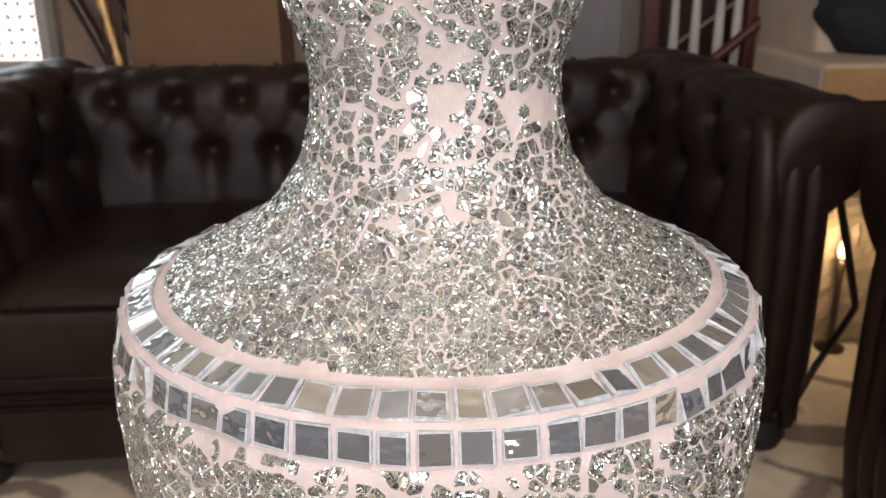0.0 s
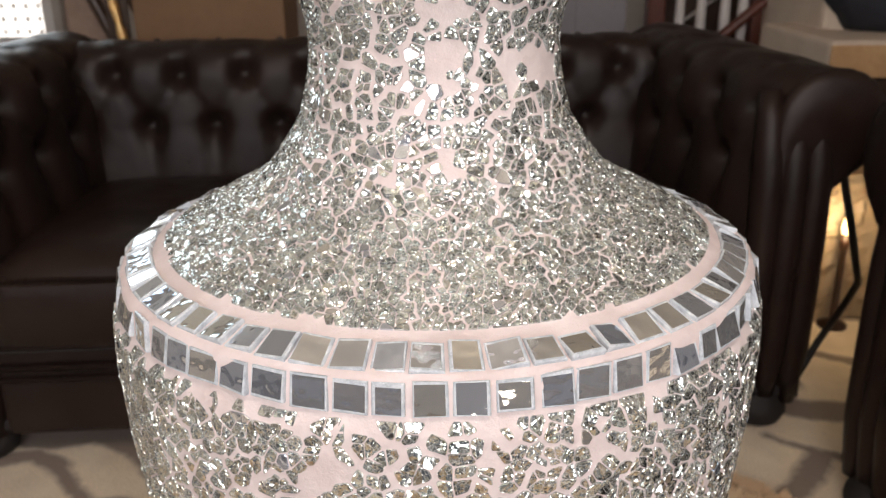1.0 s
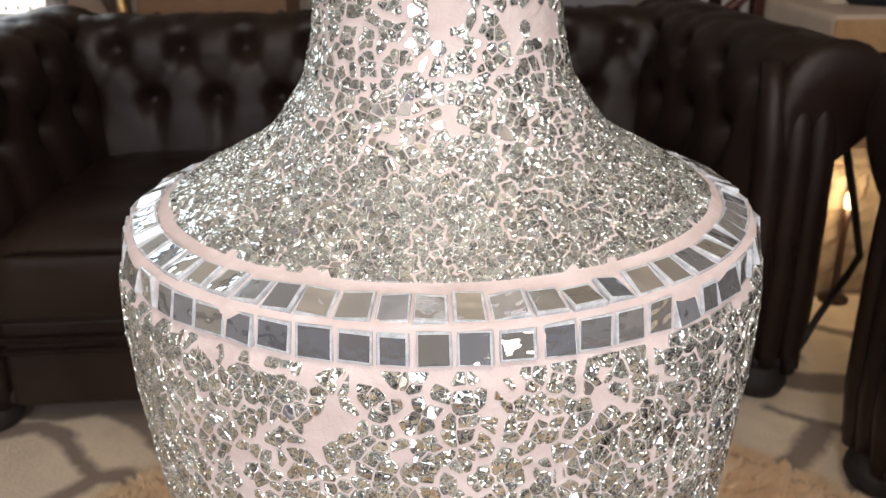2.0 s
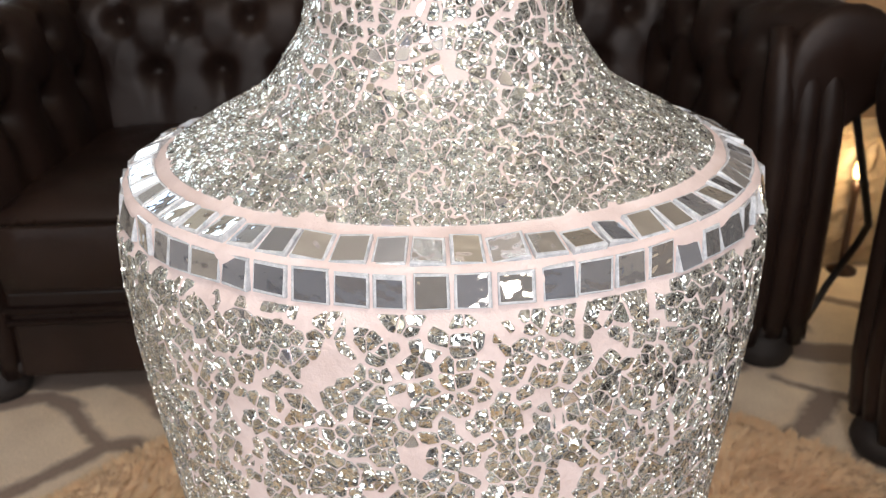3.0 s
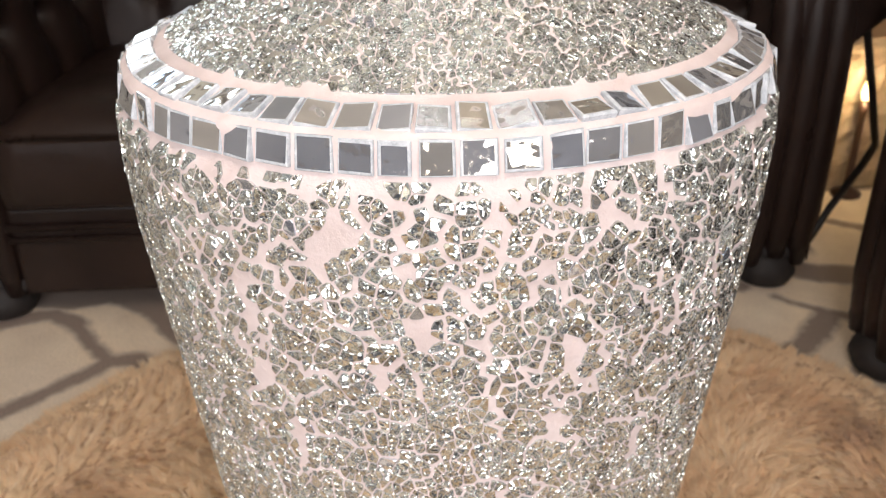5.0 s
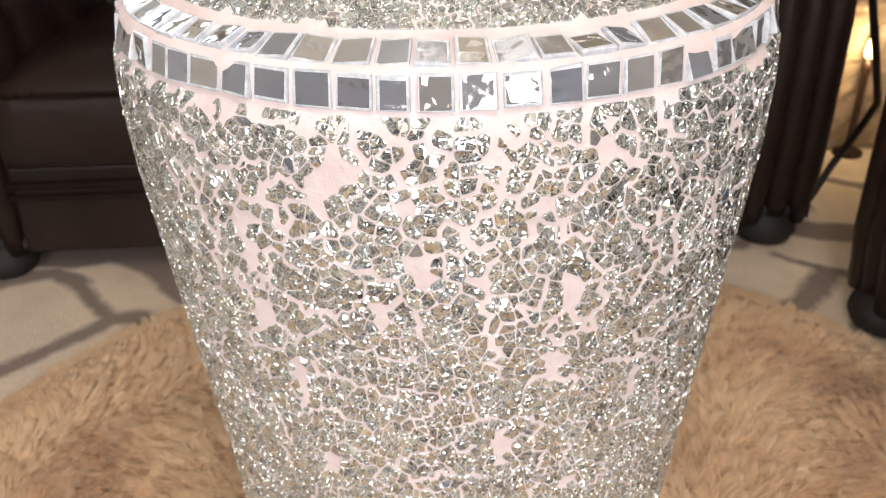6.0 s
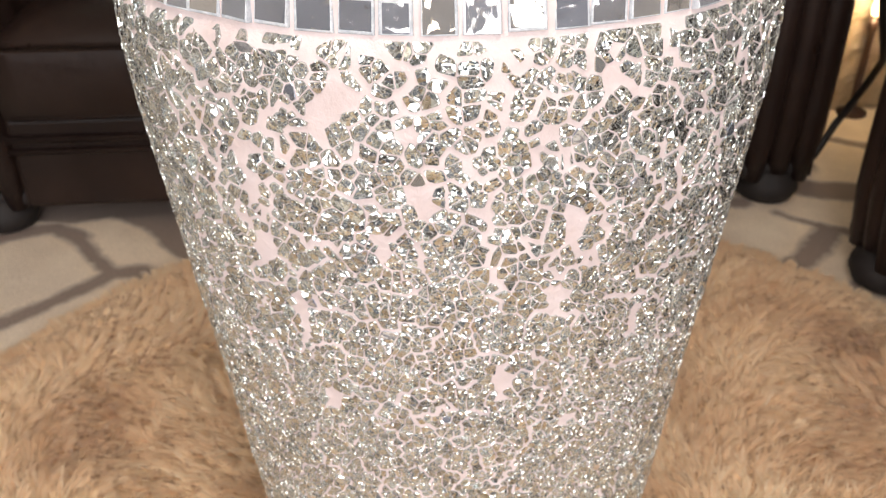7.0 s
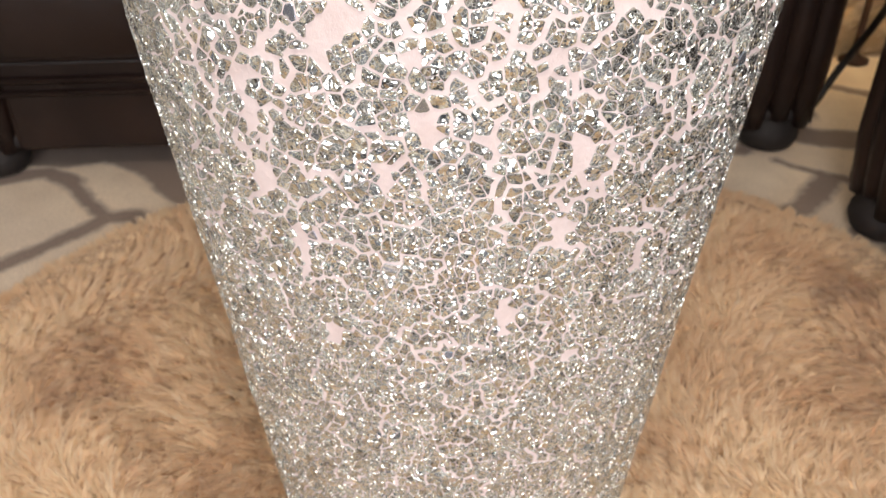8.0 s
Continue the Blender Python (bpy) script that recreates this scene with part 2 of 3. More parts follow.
def lathe(profile, n=48, close=False, bm=None, at=(0, 0, 0)):
    """A turned form from (radius, height) rows."""
    bm = bm or bmesh.new()
    rings = [[bm.verts.new((at[0] + r * math.cos(i * math.tau / n), at[1] + r * math.sin(i * math.tau / n), at[2] + z)) for i in range(n)] for r, z in profile]
    for a, b in zip(rings, rings[1:]):
        for i in range(n):
            bm.faces.new((a[i], a[(i + 1) % n], b[(i + 1) % n], b[i]))
    if close:
        bm.faces.new(rings[0][::-1])
        bm.faces.new(rings[-1])
    return bm


def tube(points, radius, n=8):
    """A round bar along points."""
    bm = bmesh.new()
    pts = [Vector(p) for p in points]
    rings = []
    for i, p in enumerate(pts):
        d = (pts[min(i + 1, len(pts) - 1)] - pts[max(i - 1, 0)]).normalized()
        a = d.orthogonal().normalized() if i == 0 else (rings_axis - d * rings_axis.dot(d)).normalized()
        rings_axis = a
        b = d.cross(a)
        r = radius[i] if isinstance(radius, (list, tuple)) else radius
        rings.append([bm.verts.new(p + r * (math.cos(k * math.tau / n) * a + math.sin(k * math.tau / n) * b)) for k in range(n)])
    for a, b in zip(rings, rings[1:]):
        for k in range(n):
            bm.faces.new((a[k], a[(k + 1) % n], b[(k + 1) % n], b[k]))
    bm.faces.new(rings[0][::-1])
    bm.faces.new(rings[-1])
    return bm


def sheet(rows, wrap=False, bm=None):
    """A surface through rows of points."""
    bm = bm or bmesh.new()
    g = [[bm.verts.new(p) for p in row] for row in rows]
    for a, b in zip(g, g[1:]):
        for i in range(len(a) - (0 if wrap else 1)):
            j = (i + 1) % len(a)
            bm.faces.new((a[i], a[j], b[j], b[i]))
    return bm


# ---- the room ----
X0, X1, Y0, Y1, H = -3.0, 3.0, -2.5, 3.3, 2.6


def structure(name, bm, material, label="", category=""):
    return tagged(part(name, bm, material), label, category, kind="structure")


structure("floor", block(X0, X1, Y0, Y1, -0.10, -0.012), DARK_WOOD)
structure("carpet", block(-2.2, 1.9, -0.95, 2.0, -0.0118, 0.0, 0.004), CARPET, "cream carpet printed with large stones and taupe joints", "carpet")
structure("ceiling", block(X0, X1, Y0, Y1, H, H + 0.1), CEILING)
structure("wall_west", block(X0 - 0.12, X0, Y0 - 0.12, Y1 + 0.12, -0.1, H), WALL)
structure("wall_east", block(X1, X1 + 0.12, Y0 - 0.12, Y1 + 0.12, -0.1, H), WALL)


def wall_with_openings(name, y, thick, openings, paint):
    """A wall across the room with real holes: openings as (x0, x1, z0, z1) from left to right."""
    bm = bmesh.new()
    at = X0
    for x0, x1, z0, z1 in openings:
        block(at, x0, y, y + thick, -0.1, H, bm=bm)
        block(x0, x1, y, y + thick, -0.1, z0, bm=bm)
        block(x0, x1, y, y + thick, z1, H, bm=bm)
        at = x1
    block(at, X1, y, y + thick, -0.1, H, bm=bm)
    return structure(name, bm, paint)


wall_with_openings("wall_north", Y1, 0.12, [(-2.85, -1.69, 0.45, 2.2)], WALL)
wall_with_openings("wall_south", Y0 - 0.12, 0.12, [(-1.5, 0.0, 0.7, 2.2), (0.55, 1.45, 0.7, 2.2)], SLATE)


def window(name, x0, x1, z0, z1, y, lattice, label):
    ob = thing(name, label, "window", kind="structure")
    for a, b, c, d in ((x0, x0 + 0.05, z0, z1), (x1 - 0.05, x1, z0, z1), (x0 + 0.05, x1 - 0.05, z0, z0 + 0.05), (x0 + 0.05, x1 - 0.05, z1 - 0.05, z1)):
        part("window_frame", block(a, b, y - 0.02, y + 0.05, c, d, 0.006), WHITE, ob)
    if lattice:
        bm = bmesh.new()
        for i in range(21):
            for k in range(30):
                x, z = x0 + 0.07 + 0.0535 * i, z0 + 0.07 + 0.0555 * k
                block(x - 0.008, x + 0.008, y + 0.004, y + 0.008, z - 0.010, z + 0.010, bm=bm)
        tagged(part("eyelet_net", bm, WHITE, ob), kind="stuff")
        part("window_blind", block(x0 + 0.05, x1 - 0.05, y + 0.010, y + 0.013, z0 + 0.05, z1 - 0.05), DAYLIGHT, ob, "sunlit white blind")
    else:
        part("glazing_bar", block((x0 + x1) / 2 - 0.02, (x0 + x1) / 2 + 0.02, y, y + 0.03, z0 + 0.05, z1 - 0.05, 0.004), WHITE, ob)
    return ob


window("window_1", -2.85, -1.69, 0.45, 2.2, Y1 + 0.03, True, "bright window with a sunlit dotted white blind")
window("window_2", -1.5, 0.0, 0.7, 2.2, Y0 - 0.08, False, "white framed window letting daylight in")
window("window_3", 0.55, 1.45, 0.7, 2.2, Y0 - 0.08, False, "white framed window letting daylight in")
structure("backdrop", block(-3.6, -1.1, Y1 + 0.5, Y1 + 0.52, -0.2, 2.8), DAYLIGHT)

# ---- pendant lamp ----
pendant = thing("pendant_lamp", "pendant globe lamp on a brass stem", "lamp", (0.15, -0.95, 0.0))
part("lamp_stem", tube([(0, 0, 2.262), (0, 0, 2.58)], 0.008), GOLD, pendant, smooth=True)
part("lamp_cap", lathe([(0.002, 2.285), (0.03, 2.28), (0.055, 2.262), (0.05, 2.26), (0.002, 2.262)], 32), GOLD, pendant, smooth=True)
part("ceiling_rose", lathe([(0.002, 2.598), (0.05, 2.598), (0.05, 2.585), (0.03, 2.57), (0.002, 2.568)], 32), GOLD, pendant, smooth=True)

# ---- curtain beside the lattice window ----
curtain = thing("curtain", "grey brown curtain hanging beside the bright window", "curtain")
bm = sheet([[(-1.61 + 0.16 * i / 40, 3.2 + 0.02 * math.sin(i * 0.95), z) for i in range(41)] for z in (0.02, 0.8, 1.6, 2.3)])
bmesh.ops.solidify(bm, geom=bm.faces, thickness=0.004)
part("drape", bm, CURTAIN, curtain, smooth=True)
part("curtain_rod", tube([(-2.95, 3.2, 2.33), (-1.4, 3.2, 2.33)], 0.012), DARK_WOOD, curtain)

# ---- big brown carton behind the sofa, with a gilt edge ----
carton = thing("carton", "large plain brown cardboard carton standing behind the sofa", "box", (-0.652, 1.93, 0), -2)
part("carton_body", block(-0.215, 0.215, 0.0, 0.20, 0.0, 1.25, 0.004), CARD, carton)
part("carton_flap", block(-0.21, 0.21, -0.004, 0.0, 1.02, 1.245, 0.001), CARD, carton)
gilt = thing("gilt_frame", "narrow gilt picture frame edge catching the light", "picture frame", (-0.875, 1.9, 0))
edge = [(-0.002 - i * 0.0040, 0.0, 0.56 + i * 0.025) for i in range(29)]
part("gilt_moulding", tube(edge, [0.012 + 0.003 * math.sin(i * 2.1) for i in range(29)], 10), GOLD, gilt, smooth=True)
part("frame_back", block(-0.06, 0.0, 0.014, 0.03, 0.0, 1.25, 0.004), DARK_WOOD, gilt)

# ---- dark curved chair frame and pale panel further back ----
bent = thing("bentwood_chair", "dark bentwood chair with a pale back pad", "chair", (-1.08, 2.2, 0))
arc = [(-0.30 + 0.36 * (i / 16) ** 0.8, 0.0, 1.15 - 0.55 * (i / 16) ** 1.3) for i in range(17)]
part("bent_rail", tube(arc, 0.020), DARK_WOOD, bent, smooth=True)
part("bent_rail", tube([(x + 0.11, y + 0.02, z + 0.02) for x, y, z in arc], 0.026), DARK_WOOD, bent, smooth=True)
part("back_pad", block(-0.115, 0.06, 0.05, 0.09, 0.45, 1.2, 0.015), PAD, bent)
part("seat", block(-0.24, 0.16, -0.05, 0.36, 0.42, 0.47, 0.015), CREAM, bent)
for x in (-0.2, 0.12):
    for y in (0.0, 0.3):
        part("leg", tube([(x, y, 0.0), (x, y, 0.42)], [0.013, 0.018]), DARK_WOOD, bent)

# ---- staircase with white balusters ----
stair = thing("staircase", "staircase with white balusters and red mahogany posts", "staircase", kind="structure")
part("stringer", sheet([[(0.7, 3.05, 0.0), (0.7, 3.05, 0.35), (2.3, 3.05, 1.5)], [(0.7, 3.11, 0.0), (0.7, 3.11, 0.35), (2.3, 3.11, 1.5)]]), WHITE, stair)
for i in range(11):
    part("tread", block(1.15 + 0.17 * i, 1.34 + 0.17 * i, 2.62, 3.24, 0.155 * i, 0.155 * i + 0.16, 0.006), WHITE if i % 2 else MAHOGANY, stair)


def baluster(x, y, z0, z1, parent):
    h = z1 - z0
    p = [(0.019, 0.0), (0.019, 0.12), (0.012, 0.14), (0.017, 0.2), (0.021, 0.34), (0.013, 0.62), (0.011, 0.8), (0.018, 0.84), (0.018, 1.0)]
    return part("baluster", lathe([(r * 1.05, z0 + h * t) for r, t in p], 12, True, at=(x, y, 0)), WHITE, parent, smooth=True)


for i, x in enumerate((0.968, 1.054, 1.150, 1.222, 1.345)):
    baluster(x, 3.0, 0.05 + 0.06 * i, 1.35, stair)
for x in (0.865, 1.282):
    part("newel_post", block(x - 0.034, x + 0.034, 2.95, 3.02, 0.0, 1.5, 0.008), MAHOGANY, stair)
part("stair_panel", block(0.90, 2.3, 3.16, 3.18, 0.0, 1.9), DARK_WOOD, stair)
part("handrail", tube([(1.06, 2.93, 0.465), (1.14, 2.93, 0.536), (1.383, 2.93, 0.745), (2.0, 2.93, 1.27)], 0.022), MAHOGANY, stair, smooth=True)
panel = thing("panelled_door", "pale grey panelled cupboard door by the stairs", "door", kind="structure")
part("door_leaf", block(0.30, 0.80, 3.22, 3.26, 0.0, 2.05, 0.004), GREY_PAINT, panel)
for x0, x1 in ((0.36, 0.52), (0.58, 0.74)):
    for z0, z1 in ((0.15, 0.9), (1.02, 1.9)):
        part("door_panel", block(x0, x1, 3.212, 3.2195, z0, z1, 0.003), GREY_PAINT, panel)

# ---- cream armchair with a dark bag on it ----
chair = thing("cream_armchair", "cream upholstered armchair with tan front panels", "armchair", (1.16, 2.05, 0), 0)
part("seat", block(0.015, 0.74, 0.0, 0.60, 0.492, 0.605, 0.022, 3), CREAM, chair)
part("front_panel", block(0.018, 0.738, -0.006, 0.004, 0.494, 0.592, 0.003), TAN, chair)
part("seat_base", block(0.06, 0.70, 0.05, 0.58, 0.12, 0.490, 0.01), DARK_WOOD, chair)
part("backrest", block(0.125, 0.235, 0.32, 0.95, 0.12, 1.25, 0.035, 3), CREAM, chair)
for x in (0.09, 0.66):
    for y in (0.09, 0.54):
        part("leg", lathe([(0.016, 0.0), (0.024, 0.12)], 10, True, at=(x, y, 0)), DARK_WOOD, chair)
bag = thing("black_bag", "soft black bag slumped on the cream armchair", "bag", (1.52, 2.36, 0.606), 0)
bm = bmesh.new()
bmesh.ops.create_icosphere(bm, subdivisions=4, radius=1.0)
for v in bm.verts:
    n = noise.noise(v.co * 2.2) * 0.16 + noise.noise(v.co * 6) * 0.05
    v.co = Vector((v.co.x * 0.24 * (1 + n), v.co.y * 0.17 * (1 + n), (max(v.co.z, -0.75) + 0.75) * 0.20 * (1 + n)))
part("bag_body", bm, BLACK_CLOTH, bag, smooth=True)
part("bag_strap", tube([(-0.15, 0, 0.28), (-0.10, -0.03, 0.42), (0.0, -0.04, 0.47), (0.10, -0.03, 0.42), (0.15, 0, 0.28)], 0.012), BLACK_CLOTH, bag, smooth=True)


# ---- chesterfield sofas ----
A, B = 0.139, 0.118  # button spacing across and up


def tuft(u, v):
    """Height of deep diamond buttoning at u across and v up; below v = 0 the folds run straight down."""
    if v < 0:
        du = (u / A - round(u / A)) * A
        near = math.exp(v / 0.03)
        return 0.034 - 0.052 * near * math.exp(-(du / 0.024) ** 2) - 0.006 * (1 - near) * math.exp(-(du / 0.026) ** 2)
    i, j = u / A + v / (2 * B), v / (2 * B) - u / A
    fi, fj = abs(i - round(i)), abs(j - round(j))
    fold = 1 - 0.5 * math.exp(-(fi / 0.13) ** 2) - 0.5 * math.exp(-(fj / 0.13) ** 2)
    du, dv = ((i - round(i)) - (j - round(j))) * A / 2, ((i - round(i)) + (j - round(j))) * B
    dimple = math.exp(-(du * du + dv * dv) / 0.023 ** 2)
    return 0.012 * fold + 0.044 * (1 - dimple) - 0.022


def section(roll=0.080, over=0.104):
    """The rolled section of arms and back as (depth, height) from the seat up, over the roll and down outside."""
    p = [(0.0, 0.30), (0.002, 0.36), (0.006, 0.42), (0.012, 0.48), (0.019, 0.54), (0.024, 0.60)]
    for k in range(14):
        a = radians(166 - k * 17.5)
        p.append((over + roll * math.cos(a), 0.647 + roll * math.sin(a)))
    return p + [(0.135, 0.54), (0.135, 0.40), (0.135, 0.20), (0.135, 0.06)]


def dense(p, step):
    out = []
    for (a, b), (c, d) in zip(p, p[1:]):
        n = max(1, round(math.hypot(c - a, d - b) / step))
        out += [(a + (c - a) * k / n, b + (d - b) * k / n) for k in range(n)]
    return out + [p[-1]]


def rolled(length, drop=0.0, tufted=True, phase=0.0, roll=0.080, over=0.104):
    """A rolled, buttoned wall along x from 0 to length, its inner face towards -y."""
    sec = dense(section(roll, over), 0.0125)
    n = round(length / 0.0125)
    rows = []
    for i in range(n + 1):
        x = length * i / n
        row, run = [], 0.0
        for k, (d, z) in enumerate(sec):
            a, b = sec[max(k - 1, 0)], sec[min(k + 1, len(sec) - 1)]
            run += math.hypot(d - a[0], z - a[1])
            t = Vector((b[0] - a[0], b[1] - a[1])).normalized()
            nd, nz = -t.y, t.x
            h = 0.0
            if tufted and run < 0.50:
                fade = min(1.0, (0.50 - run) / 0.09)
                h = tuft(x + phase, run - 0.25) * fade
            h += 0.004 * noise.noise(Vector((x * 9, d * 9 + phase, z * 9)))
            h *= min(1.0, 0.15 + x / 0.07) if drop else 1.0
            s = 0.955 - drop * (1 - x / length) if drop else 0.945
            row.append((x, d + nd * h, (z + nz * h) * s))
        rows.append(row)
    return rows


def place(rows, m):
    return [[m @ Vector(p) for p in row] for row in rows]


def button_spots(length, phase):
    """Places of the buttons on a rolled wall, in its own coordinates."""
    sec = dense(section(), 0.004)
    runs = [0.0]
    for a, b in zip(sec, sec[1:]):
        runs.append(runs[-1] + math.hypot(b[0] - a[0], b[1] - a[1]))
    for row in range(3):
        run = 0.25 + row * B
        k = min(range(len(runs)), key=lambda q: abs(runs[q] - run))
        x = -phase + (0.5 * A if row % 2 else 0.0)
        while x < length - 0.03:
            if x > 0.03:
                yield x, sec[k][0], sec[k][1]
            x += A


def arm_front(width_sign, drop):
    """The scrolled end of an arm: the outline of its section, thick and bevelled."""
    out = [(d, z * (1 - drop)) for d, z in section(0.100, 0.126)]
    bm = bmesh.new()
    c = Vector((0.07, 0, 0.36))
    rows = []
    for inset, y in ((1.0, 0.03), (1.02, 0.0), (1.0, -0.012), (0.9, -0.020), (0.62, -0.024), (0.3, -0.018)):
        rows.append([Vector((c.x + (d - c.x) * inset, y, c.z + (z - c.z) * (1 - (1 - inset) * 0.55))) for d, z in out])
    sheet(rows, True, bm)
    bm.faces.new([v for v in bm.verts][-len(out):])
    for v in bm.verts:
        v.co.x *= width_sign
    return bm


def sofa(name, at, turn, label, category, W):
    """A low chesterfield: half width 0.83 over the arms, seat front at y = 0."""
    ob = thing(name, label, category, at, turn, "chesterfield seats")
    depth, splay, span = 0.51, 0.15, 2 * W + 0.24
    back_m = Matrix.Translation((-span / 2, depth - 0.04, 0))
    back = part("backrest", sheet(place(rolled(span, phase=0.101), back_m)), LEATHER, ob, smooth=True)
    for x, d, z in button_spots(span, 0.101):
        part("button", lathe([(0.0035, 0.0), (0.010, 0.001), (0.010, 0.004), (0.005, 0.007), (0.0005, 0.0075)], 10, at=(0, 0, 0)), LEATHER_DARK, back).matrix_basis = back_m @ Matrix.Translation((x, d + 0.026, z * 0.945)) @ pose(0, 0, 0, 90, 0, 0)
    for sign in (-1, 1):
        # along the arm, x runs from the front to the back
        m = Matrix(((-sign * splay, sign, 0, sign * W), (1, 0, 0, 0.0), (0, 0, 1, 0), (0, 0, 0, 1)))
        arm = part("arm", sheet(place(rolled(depth + 0.08, 0.030, phase=0.03, roll=0.100, over=0.126), m)), LEATHER, ob, smooth=True)
        for x, d, z in button_spots(depth - 0.05, 0.03):
            s = 0.955 - 0.030 * (1 - x / 0.59)
            part("button", lathe([(0.0035, 0.0), (0.010, 0.001), (0.010, 0.004), (0.005, 0.007), (0.0005, 0.0075)], 10), LEATHER_DARK, arm).matrix_basis = m @ Matrix.Translation((x, d + 0.026, z * s)) @ pose(0, 0, 0, 90, 0, 0)
        bm = arm_front(sign, 0.075)
        bmesh.ops.translate(bm, verts=bm.verts, vec=(sign * W, 0.0, 0.0))
        front = part("arm_front", bm, LEATHER, ob, smooth=True)
        for dx in (0.022, 0.068, 0.112):
            x = sign * (W + dx)
            fold = [(x + sign * 0.004 * math.sin(k * 0.35), -0.004 + 0.0016 * max(0, k - 7) ** 2, 0.050 + 0.055 * k) for k in range(12)]
            part("pleat", tube(fold, [0.029 * min(1.0, 0.62 + 0.2 * min(k, 11 - k)) for k in range(12)], 12), LEATHER, front, smooth=True)
    for x0, x1 in ((-W + 0.02, -0.004), (0.004, W - 0.02)) if W > 0.5 else ((-W + 0.02, W - 0.02),):
        bm = block(x0, x1, -0.045, depth - 0.03, 0.238, 0.392, 0.0)
        bmesh.ops.subdivide_edges(bm, edges=bm.edges[:], cuts=14, use_grid_fill=True)
        for v in bm.verts:
            u, w = (v.co.x - x0) / (x1 - x0), (v.co.y + 0.045) / (depth + 0.015)
            e = max(0.0, 1 - (2 * u - 1) ** 6) * max(0.0, 1 - (2 * w - 1) ** 8)
            if v.co.z > 0.38:
                v.co.z += 0.032 * e - 0.012 * (1 - e) + 0.006 * noise.noise(Vector((v.co.x * 5, v.co.y * 5, 1.0)))
            mid = 1 - abs((v.co.z - 0.315) / 0.077) ** 3
            if v.co.y < -0.04:
                v.co.y -= 0.014 * max(mid, 0)
        seat = part("seat_cushion", bm, LEATHER, ob, smooth=True)
        for z in (0.246, 0.376):
            part("piping", tube([(x0 + 0.01, -0.046, z), (x1 - 0.01, -0.046, z)], 0.005, 6), LEATHER, seat, smooth=True)
    part("front_rail", block(-W, W, -0.022, depth, 0.055, 0.236, 0.012), LEATHER, ob)
    part("rail_welt", tube([(-W, -0.026, 0.196), (W, -0.026, 0.196)], 0.008, 8), LEATHER, ob, smooth=True)
    part("rail_welt", tube([(-W, -0.026, 0.172), (W, -0.026, 0.172)], 0.006, 8), LEATHER, ob, smooth=True)
    part("base_board", block(-W - 0.13, W + 0.13, -0.014, depth + 0.08, 0.056, 0.086, 0.010), LEATHER_DARK, ob)
    for x in (-W - 0.06, W + 0.065):
        for y in (0.022, depth + 0.02):
            foot = [(0.036, 0.0), (0.052, 0.008), (0.061, 0.028), (0.058, 0.046), (0.048, 0.058), (0.046, 0.066)]
            part("bun_foot", lathe(foot, 20, True, at=(x, y, 0)), LEATHER_DARK, ob, smooth=True)
    return ob


SOFA_TURN = 4.1
couch = sofa("sofa", (-0.117, 0.855, 0.0), SOFA_TURN, "dark brown leather chesterfield sofa with deep diamond buttoning", "sofa", 0.68)
sofa("club_armchair", (0.735, 0.205, 0), -86, "dark brown leather chesterfield armchair beside the fur rug", "armchair", 0.345)

# ---- crate wrapped in clear film between the sofas ----
crate = thing("wrapped_crate", "tan carton crate wrapped in crumpled clear film", "box", (1.0, 1.40, 0), 8)
part("crate_body", block(-0.12, 0.28, 0.0, 0.3, 0.0, 0.36, 0.006), TAN, crate)
FILM = Mat("clear_film", 0.12)
FILM.color((0.75, 0.62, 0.45)).bump(FILM.noise(18.0, 4), 0.02)
FILM.p.inputs["Transmission Weight"].default_value = 0.55
rows = []
for i in range(31):
    rows.append([(-0.14 + 0.44 * k / 30, -0.012 - 0.02 * abs(noise.noise(Vector((k * 0.35, i * 0.3, 4.0)))), 0.37 * i / 30 + 0.004) for k in range(31)])
part("film_wrap", sheet(rows), FILM.m, crate)
part("crate_slat", block(-0.13, 0.29, -0.008, -0.002, 0.285, 0.305, 0.002), CREAM, crate)
part("crate_slat", block(-0.13, 0.29, -0.008, -0.002, 0.335, 0.352, 0.002), CREAM, crate)
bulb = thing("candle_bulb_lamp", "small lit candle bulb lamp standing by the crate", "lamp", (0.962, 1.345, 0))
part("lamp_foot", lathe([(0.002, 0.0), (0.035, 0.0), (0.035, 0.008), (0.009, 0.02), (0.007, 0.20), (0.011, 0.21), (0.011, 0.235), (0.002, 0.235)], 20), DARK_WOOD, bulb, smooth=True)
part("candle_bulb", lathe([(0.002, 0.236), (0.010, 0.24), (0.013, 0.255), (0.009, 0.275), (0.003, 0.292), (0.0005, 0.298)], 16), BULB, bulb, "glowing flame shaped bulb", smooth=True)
cord = thing("power_cord", "black power cord hanging down to the carpet", "cable")
part("cord", tube([(0.715, 0.93, 0.56), (0.735, 0.935, 0.50), (0.79, 0.963, 0.348), (0.84, 1.02, 0.25), (0.850, 1.07, 0.19), (0.80, 1.07, 0.09), (0.768, 1.064, 0.02), (0.74, 1.055, 0.0085), (0.70, 1.05, 0.0085)], 0.0075, 8), RUBBER, cord, smooth=True)

# ---- round fur rug ----
RX, RY, RR = 0.045, 0.052, 0.805
rug = thing("fur_rug", "round beige long pile fur rug lying on the carpet", "rug", (RX, RY, 0))
rings = [(0.001, 0.018), (0.3, 0.018), (0.6, 0.018), (RR - 0.03, 0.016), (RR, 0.006), (RR, 0.0005), (0.001, 0.0005)]
part("rug_base", lathe(rings, 96), FUR_BASE, rug, smooth=True)


